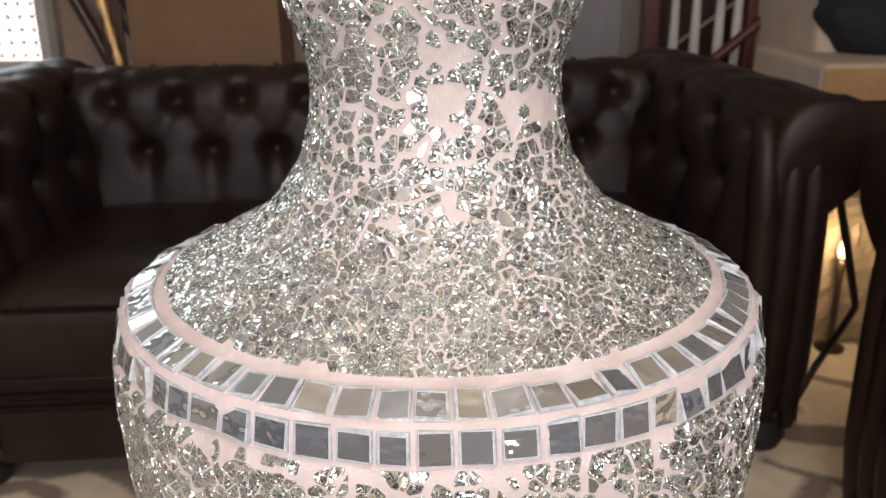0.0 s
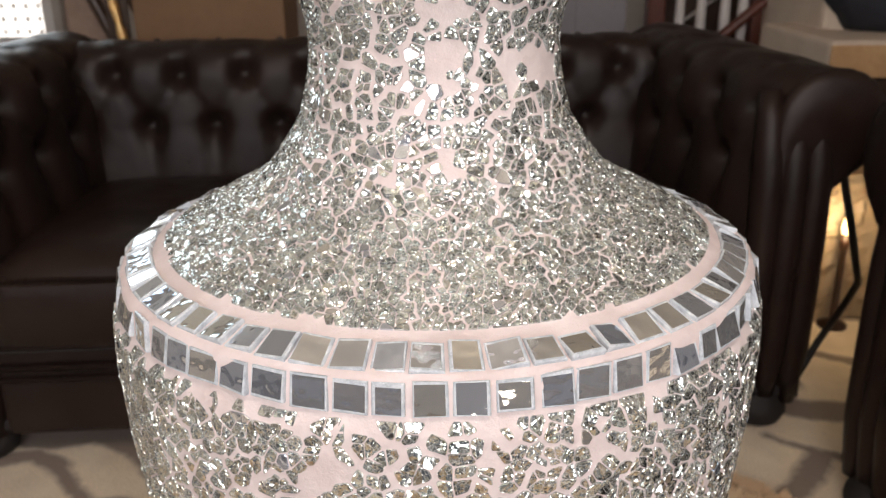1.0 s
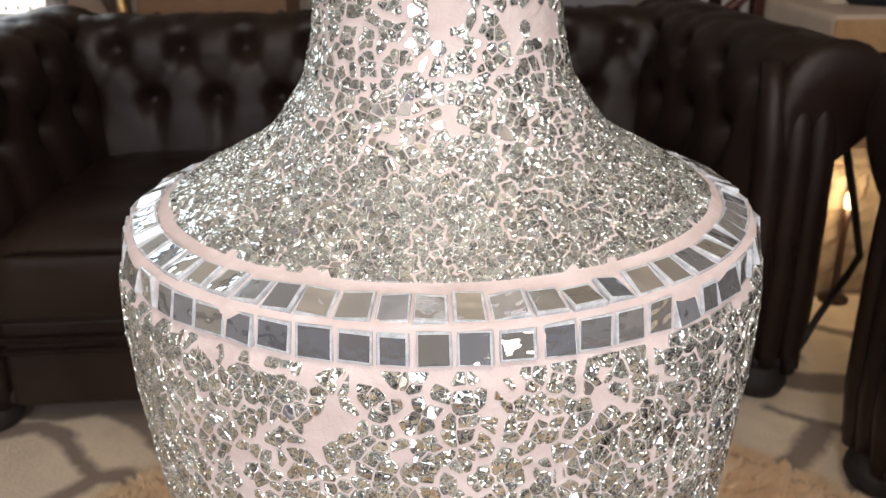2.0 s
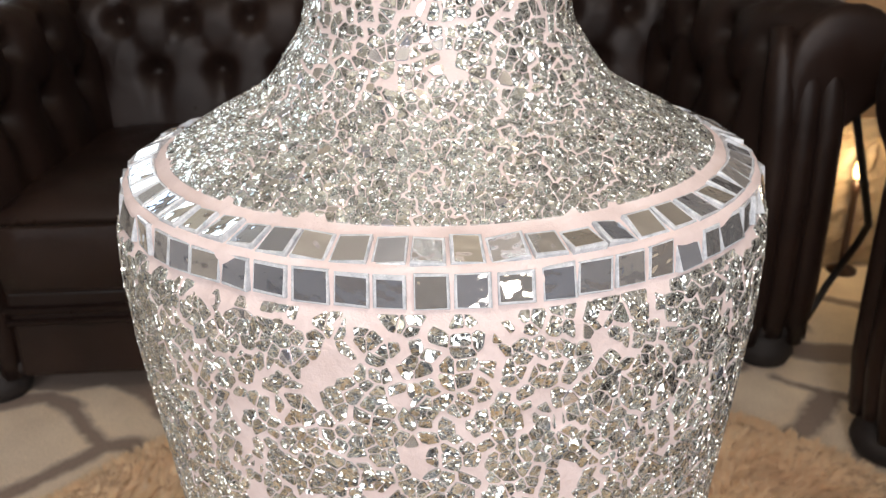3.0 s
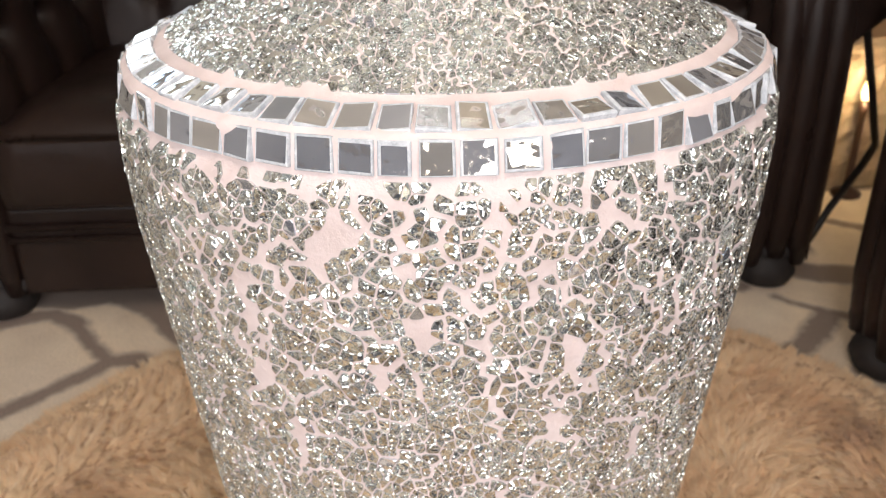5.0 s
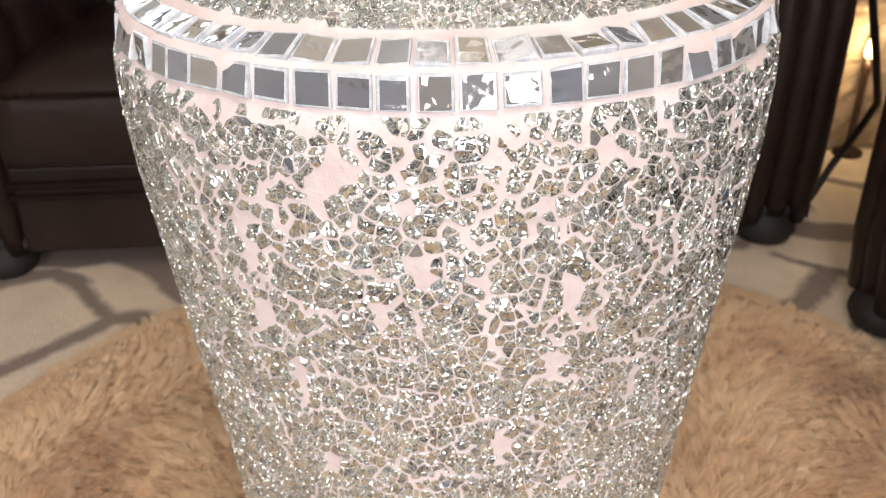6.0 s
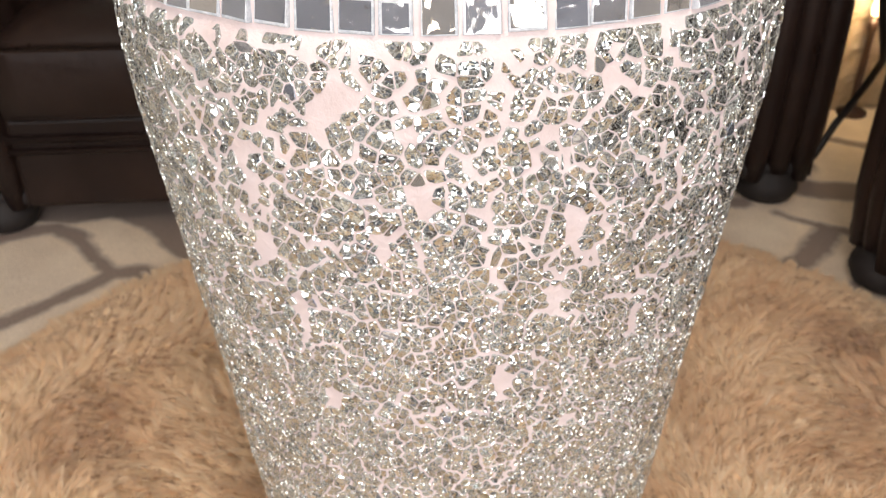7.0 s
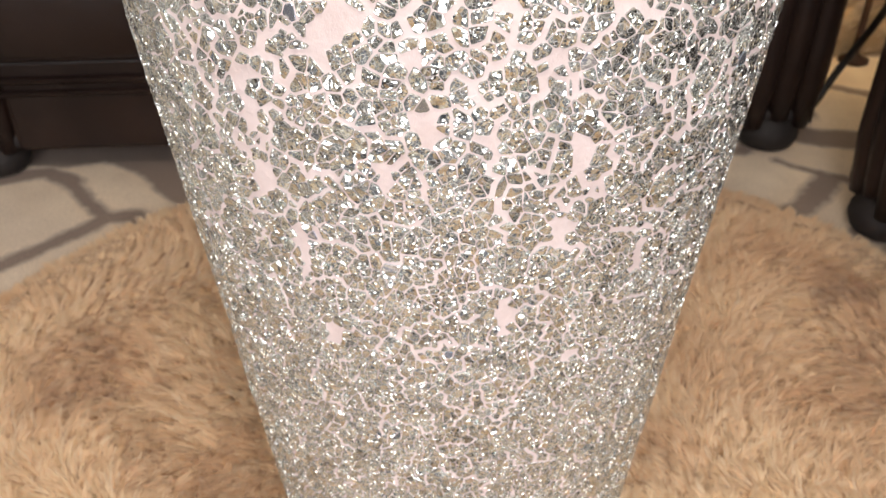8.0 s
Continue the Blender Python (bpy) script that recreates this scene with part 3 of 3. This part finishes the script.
def fur_pile(count, seed):
    """Curved tapering tufts of pile that lie over in slow swirls."""
    g = np.random.default_rng(seed)
    r, a = RR * np.sqrt(g.random(count)), g.random(count) * math.tau
    x, y = r * np.cos(a), r * np.sin(a)
    keep = (np.hypot(x + RX, y + RY) > 0.145) & ((y > -0.25) | (g.random(count) < 0.35))
    x, y, r, a = x[keep], y[keep], r[keep], a[keep]
    n = len(x)
    flow = 2.0 * np.sin(x * 7 + 1.3 * np.sin(y * 9)) + 1.6 * np.cos(y * 8 - 1.5 * np.sin(x * 6)) + g.normal(0, 0.35, n)
    cell = 0.017
    ix, iy = np.floor(x / cell).astype(int) + 200, np.floor(y / cell).astype(int) + 200
    table = g.random((400, 400, 4))
    own = table[ix, iy]
    tox, toy = (ix - 200 + 0.2 + 0.6 * own[:, 0]) * cell - x, (iy - 200 + 0.2 + 0.6 * own[:, 1]) * cell - y
    flow = flow + (own[:, 2] - 0.5) * 2.0
    edge = np.clip((r - RR + 0.12) / 0.12, 0, 1)
    dx, dy = np.cos(flow) * (1 - edge) + np.cos(a) * edge * 0.8, np.sin(flow) * (1 - edge) + np.sin(a) * edge * 0.8
    length = g.uniform(0.018, 0.030, n) * (0.75 + 0.5 * own[:, 3])
    lift = g.uniform(0.5, 0.95, n) * (1 - 0.55 * edge)
    wide = g.uniform(0.0006, 0.0013, n)
    verts, steps = np.zeros((n, 7, 3)), (0.0, 0.4, 0.75, 1.0)
    side = g.random(n) * math.tau
    sx, sy = np.cos(side), np.sin(side)
    for k, t in enumerate(steps):
        bend = t * t
        px = x + tox * 0.85 * (1 - 0.6 * edge) * t + dx * length * (0.35 * t + 0.55 * bend)
        py = y + toy * 0.85 * (1 - 0.6 * edge) * t + dy * length * (0.35 * t + 0.55 * bend)
        pz = 0.010 * (1 - edge) + 0.004 + length * lift * (1.25 * t - 0.45 * bend)
        w = wide * (0.9, 1.1, 0.95, 0.0)[k]
        if k < 3:
            verts[:, 2 * k] = np.stack([px - sx * w, py - sy * w, pz], 1)
            verts[:, 2 * k + 1] = np.stack([px + sx * w, py + sy * w, pz], 1)
        else:
            verts[:, 6] = np.stack([px, py, pz], 1)
    base = np.arange(n)[:, None] * 7
    quads = np.concatenate([base + np.array([0, 1, 3, 2]), base + np.array([2, 3, 5, 4])]).tolist()
    tips = (base + np.array([4, 5, 6])).tolist()
    return verts.reshape(-1, 3).tolist(), [], quads + tips


tagged(part("fur_surface", fur_pile(380000, 5), FUR, rug, smooth=True), kind="stuff")

# ---- the mosaic vase ----
PROFILE = [(0.0000, 0.1440), (0.0100, 0.1540), (0.0960, 0.1658), (0.1750, 0.1746), (0.2800, 0.1858), (0.3800, 0.1946), (0.4600, 0.2032),
           (0.5300, 0.2102), (0.5670, 0.2142), (0.6200, 0.2192), (0.6600, 0.2206), (0.6870, 0.2195), (0.6945, 0.2145), (0.7129, 0.2130), (0.7160,
           0.2088), (0.7168, 0.2050), (0.7221, 0.1914), (0.7265, 0.1832), (0.7317, 0.1742), (0.7424, 0.1556), (0.7531, 0.1342), (0.7638, 0.1168),
           (0.7740, 0.1080), (0.7890, 0.0978), (0.8023, 0.0890), (0.8344, 0.0814), (0.8530, 0.0806), (0.8665, 0.0824), (0.8986, 0.0938), (0.9307,
           0.1035), (0.9650, 0.1120)]
vase = thing("mosaic_vase", "tall vase in silver crackle glass mosaic with pinkish white grout", "vase")
vase.matrix_basis = pose(0.0037, 0, 0, 0, -0.25, 0)
fine = []
for (z0, r0), (z1, r1) in zip(PROFILE, PROFILE[1:]):
    n = max(1, round(math.hypot(z1 - z0, r1 - r0) / 0.006))
    fine += [(r0 + (r1 - r0) * k / n, z0 + (z1 - z0) * k / n) for k in range(n)]
fine.append((0.1120, 0.965))
bm = lathe(fine + [(0.1165, 0.969), (0.1165, 0.977), (0.111, 0.979), (0.104, 0.973), (0.097, 0.93), (0.076, 0.85), (0.078, 0.81), (0.10, 0.76)], 240)
for v in bm.verts:
    k = 1 + 0.0035 * noise.noise(v.co * 40) + 0.003 * noise.noise(v.co * 130)
    v.co.x *= k
    v.co.y *= k
part("vase_body", bm, GROUT, vase, "pinkish white grout", smooth=True)
part("vase_foot", lathe([(0.001, 0.0), (0.148, 0.0), (0.154, 0.004), (0.152, 0.012)], 64), GROUT, vase)
ARC = [0.0]
for (z0, r0), (z1, r1) in zip(PROFILE, PROFILE[1:]):
    ARC.append(ARC[-1] + math.hypot(z1 - z0, r1 - r0))
ARC_A, PZ, PRR = np.array(ARC), np.array([p[0] for p in PROFILE]), np.array([p[1] for p in PROFILE])


def arc_at(z):
    return float(np.interp(z, PZ, ARC_A))


def on_vase(th, s, lift=0.0):
    """The place on the vase at angle th from the front and arc length s, lifted off the surface."""
    z, r = np.interp(s, ARC_A, PZ), np.interp(s, ARC_A, PRR)
    dz = (np.interp(s + 0.003, ARC_A, PZ) - np.interp(s - 0.003, ARC_A, PZ))
    dr = (np.interp(s + 0.003, ARC_A, PRR) - np.interp(s - 0.003, ARC_A, PRR))
    q = np.sqrt(dz * dz + dr * dr) + 1e-12
    r, z = r + lift * dz / q, z - lift * dr / q
    return np.stack([r * np.sin(th), -r * np.cos(th), z], -1)


def tile_row(spans, s0, s1, seed, lean=0.0):
    """A ring of thick mirror tiles between two arc lengths, each laid a little askew: spans are their angles from edge to edge."""
    g = random.Random(seed)
    for i, (t0, t1) in enumerate(spans):
        th, half = (t0 + t1) / 2, (t1 - t0) / 2
        a, b = s0 + g.uniform(-0.0006, 0.0008), s1 - g.uniform(-0.0006, 0.0008)
        r = float(np.interp((a + b) / 2, ARC_A, PRR))
        skew, tx, ty = g.gauss(0, 0.022), g.gauss(0, 0.0007), g.gauss(-lean, 0.0007)
        left, right, low, high = (g.uniform(0.0007, 0.0022) for _ in range(4))
        verts = []
        for step, lift in ((0.0, -0.0012), (0.0, 0.0013), (0.35, 0.0020), (1.0, 0.0020)):
            for cx, cy in ((-1, -1), (1, -1), (1, 1), (-1, 1)):
                u = cx * (half * r - step * (left if cx < 0 else right)) * (1 + 0.02 * math.sin(i * 7 + cx * 2 + cy))
                v = cy * ((b - a) / 2 - step * (low if cy < 0 else high))
                p = on_vase(np.array(th + (u + skew * v) / r), np.array((a + b) / 2 + v - skew * u * 0.6), lift + (tx * cx + ty * cy if lift > 0 else 0))
                verts.append(tuple(p))
        faces = [(4 * k + q, 4 * k + (q + 1) % 4, 4 * k + 4 + (q + 1) % 4, 4 * k + 4 + q) for k in range(3) for q in range(4)] + [(12, 13, 14, 15)]
        ob = part("mirror_tile", (verts, [], faces), [MIRROR, GLASS_EDGE], vase)
        for f in ob.data.polygons:
            f.material_index = 0 if f.index == 12 else 1


def close_ring(front, count, seed):
    """The spans of a whole ring: those given at the front, then even ones round the back."""
    g = random.Random(seed)
    a, b = front[-1][1] + 0.008, front[0][0] + math.tau - 0.008
    step = (b - a) / count
    return front + [(a + step * (k + g.uniform(0.02, 0.06)), a + step * (k + g.uniform(0.93, 0.97))) for k in range(count)]


EDGES = (-1.122, -0.965, -0.94, -0.845, -0.818, -0.744, -0.735, -0.655, -0.643, -0.552, -0.543, -0.457, -0.445, -0.354, -0.342, -0.248, -0.237, -0.153,
         -0.145, -0.069, -0.052, 0.029, 0.038, 0.123, 0.137, 0.224, 0.242, 0.321, 0.327, 0.417, 0.428, 0.507, 0.525, 0.599, 0.616, 0.706, 0.720, 0.792,
         0.802, 0.912, 0.921, 1.008, 1.02, 1.114)
JOINS = (-1.043, -0.959, -0.838, -0.745, -0.655, -0.553, -0.458, -0.360, -0.262, -0.160, -0.067, 0.027, 0.121, 0.226, 0.320, 0.421, 0.515, 0.624, 0.727,
         0.841)
tile_row(close_ring(list(zip(EDGES[::2], EDGES[1::2])), 45, 1), arc_at(0.6957), arc_at(0.7132), 11, 0.0007)
tile_row(close_ring([(a + 0.005, b - 0.005) for a, b in zip(JOINS, JOINS[1:])], 46, 2), arc_at(0.7160), arc_at(0.7223), 12)


def clip(poly, nx, ny, d):
    """The part of a convex outline where nx * x + ny * y <= d."""
    out = []
    for k in range(len(poly)):
        (x0, y0), (x1, y1) = poly[k - 1], poly[k]
        a, b = nx * x0 + ny * y0 - d, nx * x1 + ny * y1 - d
        if (a <= 0) != (b <= 0):
            t = a / (a - b)
            out.append((x0 + (x1 - x0) * t, y0 + (y1 - y0) * t))
        if b <= 0:
            out.append((x1, y1))
    return out


# bare patches where the grout covers the glass: angle, height, half widths
BARE = [(0.02, 0.849, 0.177, 0.010), (0.75, 0.840, 0.478, 0.014), (0.11, 0.874, 0.282, 0.006), (0.47, 0.856, 0.163, 0.004), (0.11, 0.830, 0.072,
        0.010), (-0.01, 0.839, 0.120, 0.006), (0.07, 0.783, 0.045, 0.014), (-0.28, 0.884, 0.149, 0.004), (-0.55, 0.853, 0.124, 0.004), (-0.24, 0.781, 0.132,
        0.002), (-0.25, 0.665, 0.052, 0.008), (-0.30, 0.689, 0.030, 0.007), (-0.29, 0.647, 0.017, 0.017), (0.15, 0.672, 0.038, 0.004), (0.39, 0.674, 0.024,
        0.014), (0.45, 0.658, 0.049, 0.004), (-0.06, 0.612, 0.051, 0.013), (0.09, 0.604, 0.061, 0.005), (-0.52, 0.626, 0.043, 0.006), (-0.51, 0.600, 0.028,
        0.013), (0.32, 0.590, 0.031, 0.012), (0.23, 0.648, 0.019, 0.007), (-0.16, 0.651, 0.029, 0.003), (0.51, 0.694, 0.029, 0.005), (-0.08, 0.648, 0.013,
        0.013), (0.30, 0.662, 0.042, 0.003), (-0.17, 0.577, 0.021, 0.012), (0.30, 0.535, 0.031, 0.015), (-0.44, 0.514, 0.021, 0.030), (0.15, 0.476, 0.014,
        0.030), (0.33, 0.578, 0.039, 0.006), (-0.38, 0.450, 0.026, 0.017), (0.37, 0.428, 0.052, 0.005), (-0.51, 0.563, 0.043, 0.018), (0.63, 0.584, 0.064,
        0.006), (0.58, 0.501, 0.031, 0.021)]


def shards(z0, z1, size, block_size, thin, wide, seed):
    """Outlines of glass splinters between two heights: (angle, arc, [(du, dv)...])."""
    g = np.random.default_rng(seed)
    s0, s1 = arc_at(z0), arc_at(z1)

    def scatter(pitch_at):
        th, ss = [], []
        s = s0
        while s < s1:
            p = pitch_at(float(np.interp(s, ARC_A, PZ)))
            r = float(np.interp(s, ARC_A, PRR))
            n = max(6, round(math.tau * r / p))
            shift = g.random()
            th += list(((np.arange(n) + shift + g.uniform(-0.42, 0.42, n)) * math.tau / n + math.pi) % math.tau - math.pi)
            ss += list(s + p * 0.5 + g.uniform(-0.46, 0.46, n) * p)
            s += p * 0.92
        th, ss = np.array(th), np.array(ss)
        keep = g.random(len(th)) > 0.22
        more = g.random(len(th)) < 0.20
        step = float(np.mean([pitch_at(z0), pitch_at(z1)])) * 0.55
        turn = g.random(more.sum()) * math.tau
        th2 = th[more] + step * np.cos(turn) / np.interp(ss[more], ARC_A, PRR)
        return np.concatenate([th[keep], th2]), np.concatenate([ss[keep], ss[more] + step * np.sin(turn)])

    th, ss = scatter(size)
    bth, bss = scatter(block_size)
    P3, Q3 = on_vase(th, ss), on_vase(bth, bss)
    home = np.empty(len(th), int)
    for i in range(0, len(th), 500):
        d = ((P3[i:i + 500, None] - Q3[None]) ** 2).sum(2)
        home[i:i + 500] = d.argmin(1)
    gap_of = g.random(len(bth))
    z = np.interp(ss, ARC_A, PZ)
    r = np.interp(ss, ARC_A, PRR)
    order = np.argsort(ss)
    rank = ss[order]
    found = []
    for i in range(len(th)):
        ragged = noise.noise(Vector((th[i] * r[i] * 130, z[i] * 130, 3.0)))
        if any(((th[i] - a) / w) ** 2 + ((z[i] - b) / h) ** 2 < 0.55 + 0.9 * ragged for a, b, w, h in BARE):
            continue
        if min(ss[i] - s0, s1 - ss[i]) < 0.0010 * (1 + 3.0 * noise.noise(Vector((th[i] * 9, s0, 1.0)))):
            continue
        p = size(z[i])
        lo, hi = np.searchsorted(rank, ss[i] - 2.2 * p), np.searchsorted(rank, ss[i] + 2.2 * p)
        c = order[lo:hi]
        du = ((th[c] - th[i] + math.pi) % math.tau - math.pi) * r[i]
        dv = ss[c] - ss[i]
        near = np.hypot(du, dv)
        pick = np.argsort(near)[1:13]
        poly = [(-1.4 * p, -1.4 * p), (1.4 * p, -1.4 * p), (1.4 * p, 1.4 * p), (-1.4 * p, 1.4 * p)]
        poly = clip(poly, 0, 1, s1 - ss[i])
        poly = clip(poly, 0, -1, ss[i] - s0)
        for k in pick:
            j, d = c[k], near[k]
            if d > 3 * p or d < 1e-6:
                continue
            if home[i] == home[j]:
                gap = thin(z[i])
            else:
                gap = wide(z[i]) * (0.34 + 1.35 * gap_of[(home[i] * 31 + home[j] * 31) % len(gap_of)] ** 2)
            poly = clip(poly, du[k] / d, dv[k] / d, d / 2 - gap / 2)
            if len(poly) < 3:
                break
        if len(poly) < 3:
            continue
        area2 = abs(sum(poly[k - 1][0] * poly[k][1] - poly[k][0] * poly[k - 1][1] for k in range(len(poly))))
        if area2 < 0.10 * p * p:
            continue
        found.append((th[i], ss[i], poly))
    return found


def splinter(th, s, poly, g):
    """One splinter of glass: an outline, bevelled and leaning a little."""
    r = max(float(np.interp(s, ARC_A, PRR)), 0.02)
    # drop corners that almost touch
    keep = [q for k, q in enumerate(poly) if math.hypot(q[0] - poly[k - 1][0], q[1] - poly[k - 1][1]) > 0.0006]
    if len(keep) < 3:
        return None
    soft = []
    for k in range(len(keep)):
        (x0, y0), (x1, y1) = keep[k - 1], keep[k]
        soft += [(x0 * 0.87 + x1 * 0.13, y0 * 0.87 + y1 * 0.13), (x0 * 0.13 + x1 * 0.87, y0 * 0.13 + y1 * 0.87)]
    keep = [(x * g.uniform(0.97, 1.04), y * g.uniform(0.97, 1.04)) for x, y in soft]
    cx, cy = sum(q[0] for q in keep) / len(keep), sum(q[1] for q in keep) / len(keep)
    lx, ly = g.gauss(0, 0.07), g.gauss(0, 0.07)
    n = len(keep)
    P = []
    for inset, lift in ((1.0, -0.0004), (0.975, 0.0007), (0.90, 0.0010)):
        for x, y in keep:
            px, py = cx + (x - cx) * inset, cy + (y - cy) * inset
            P.append((th + px / r, s + py, lift + ((px - cx) * lx + (py - cy) * ly if lift > 0 else 0.0)))
    q = np.array(P)
    verts = on_vase(q[:, 0], q[:, 1], q[:, 2]).tolist()
    faces = [(k, (k + 1) % n, n + (k + 1) % n, n + k) for k in range(n)]
    faces += [(n + k, n + (k + 1) % n, 2 * n + (k + 1) % n, 2 * n + k) for k in range(n)]
    return verts, faces + [tuple(range(2 * n, 3 * n))]


def ramp_of(*pts):
    zs, vs = [p[0] for p in pts], [p[1] for p in pts]
    return lambda z: float(np.interp(z, zs, vs))


body = shards(0.03, 0.6929, ramp_of((0.1, 0.0056), (0.38, 0.0058), (0.50, 0.0063), (0.58, 0.0074), (0.68, 0.0082)), ramp_of((0.1, 0.020), (0.5, 0.024), (0.68, 0.025)),
              ramp_of((0.1, 0.0005), (0.48, 0.0006), (0.68, 0.0006)), ramp_of((0.1, 0.0013), (0.45, 0.0020), (0.55, 0.0028), (0.66, 0.0032)), 3)
neck = shards(0.7262, 0.963, ramp_of((0.72, 0.0047), (0.75, 0.0053), (0.78, 0.0066), (0.81, 0.0082), (0.95, 0.0092)), ramp_of((0.72, 0.024), (0.79, 0.022), (0.95, 0.024)),
              ramp_of((0.72, 0.0004), (0.78, 0.0006), (0.85, 0.0007)), ramp_of((0.72, 0.0009), (0.78, 0.0015), (0.83, 0.0026), (0.95, 0.0026)), 4)
g = random.Random(8)
rest = {CRACKLE.name: ([], []), MIRROR.name: ([], [])}
parts = 0
for th, s, poly in body + neck:
    made = splinter(th, s, poly, g)
    if made is None:
        continue
    verts, faces = made
    high = float(np.interp(s, ARC_A, PZ))
    clear = g.random() < (0.30 if -0.42 < th < 0.12 and 0.775 < high < 0.85 else 0.012)
    skin = MIRROR if clear else CRACKLE
    if parts < 300 and 0.575 < high < 0.6925 and -0.5 < th < 0.5:
        part("glass_shard", (verts, [], faces), skin, vase)
        parts += 1
    else:
        all_v, all_f = rest[skin.name]
        at = len(all_v)
        all_v += verts
        all_f += [tuple(at + k for k in f) for f in faces]
tagged(part("crackle_mosaic", (rest[CRACKLE.name][0], [], rest[CRACKLE.name][1]), CRACKLE, vase, "silver crackle glass splinters"), kind="stuff")
tagged(part("mirror_mosaic", (rest[MIRROR.name][0], [], rest[MIRROR.name][1]), MIRROR, vase, "clear mirror glass splinters"), kind="stuff")
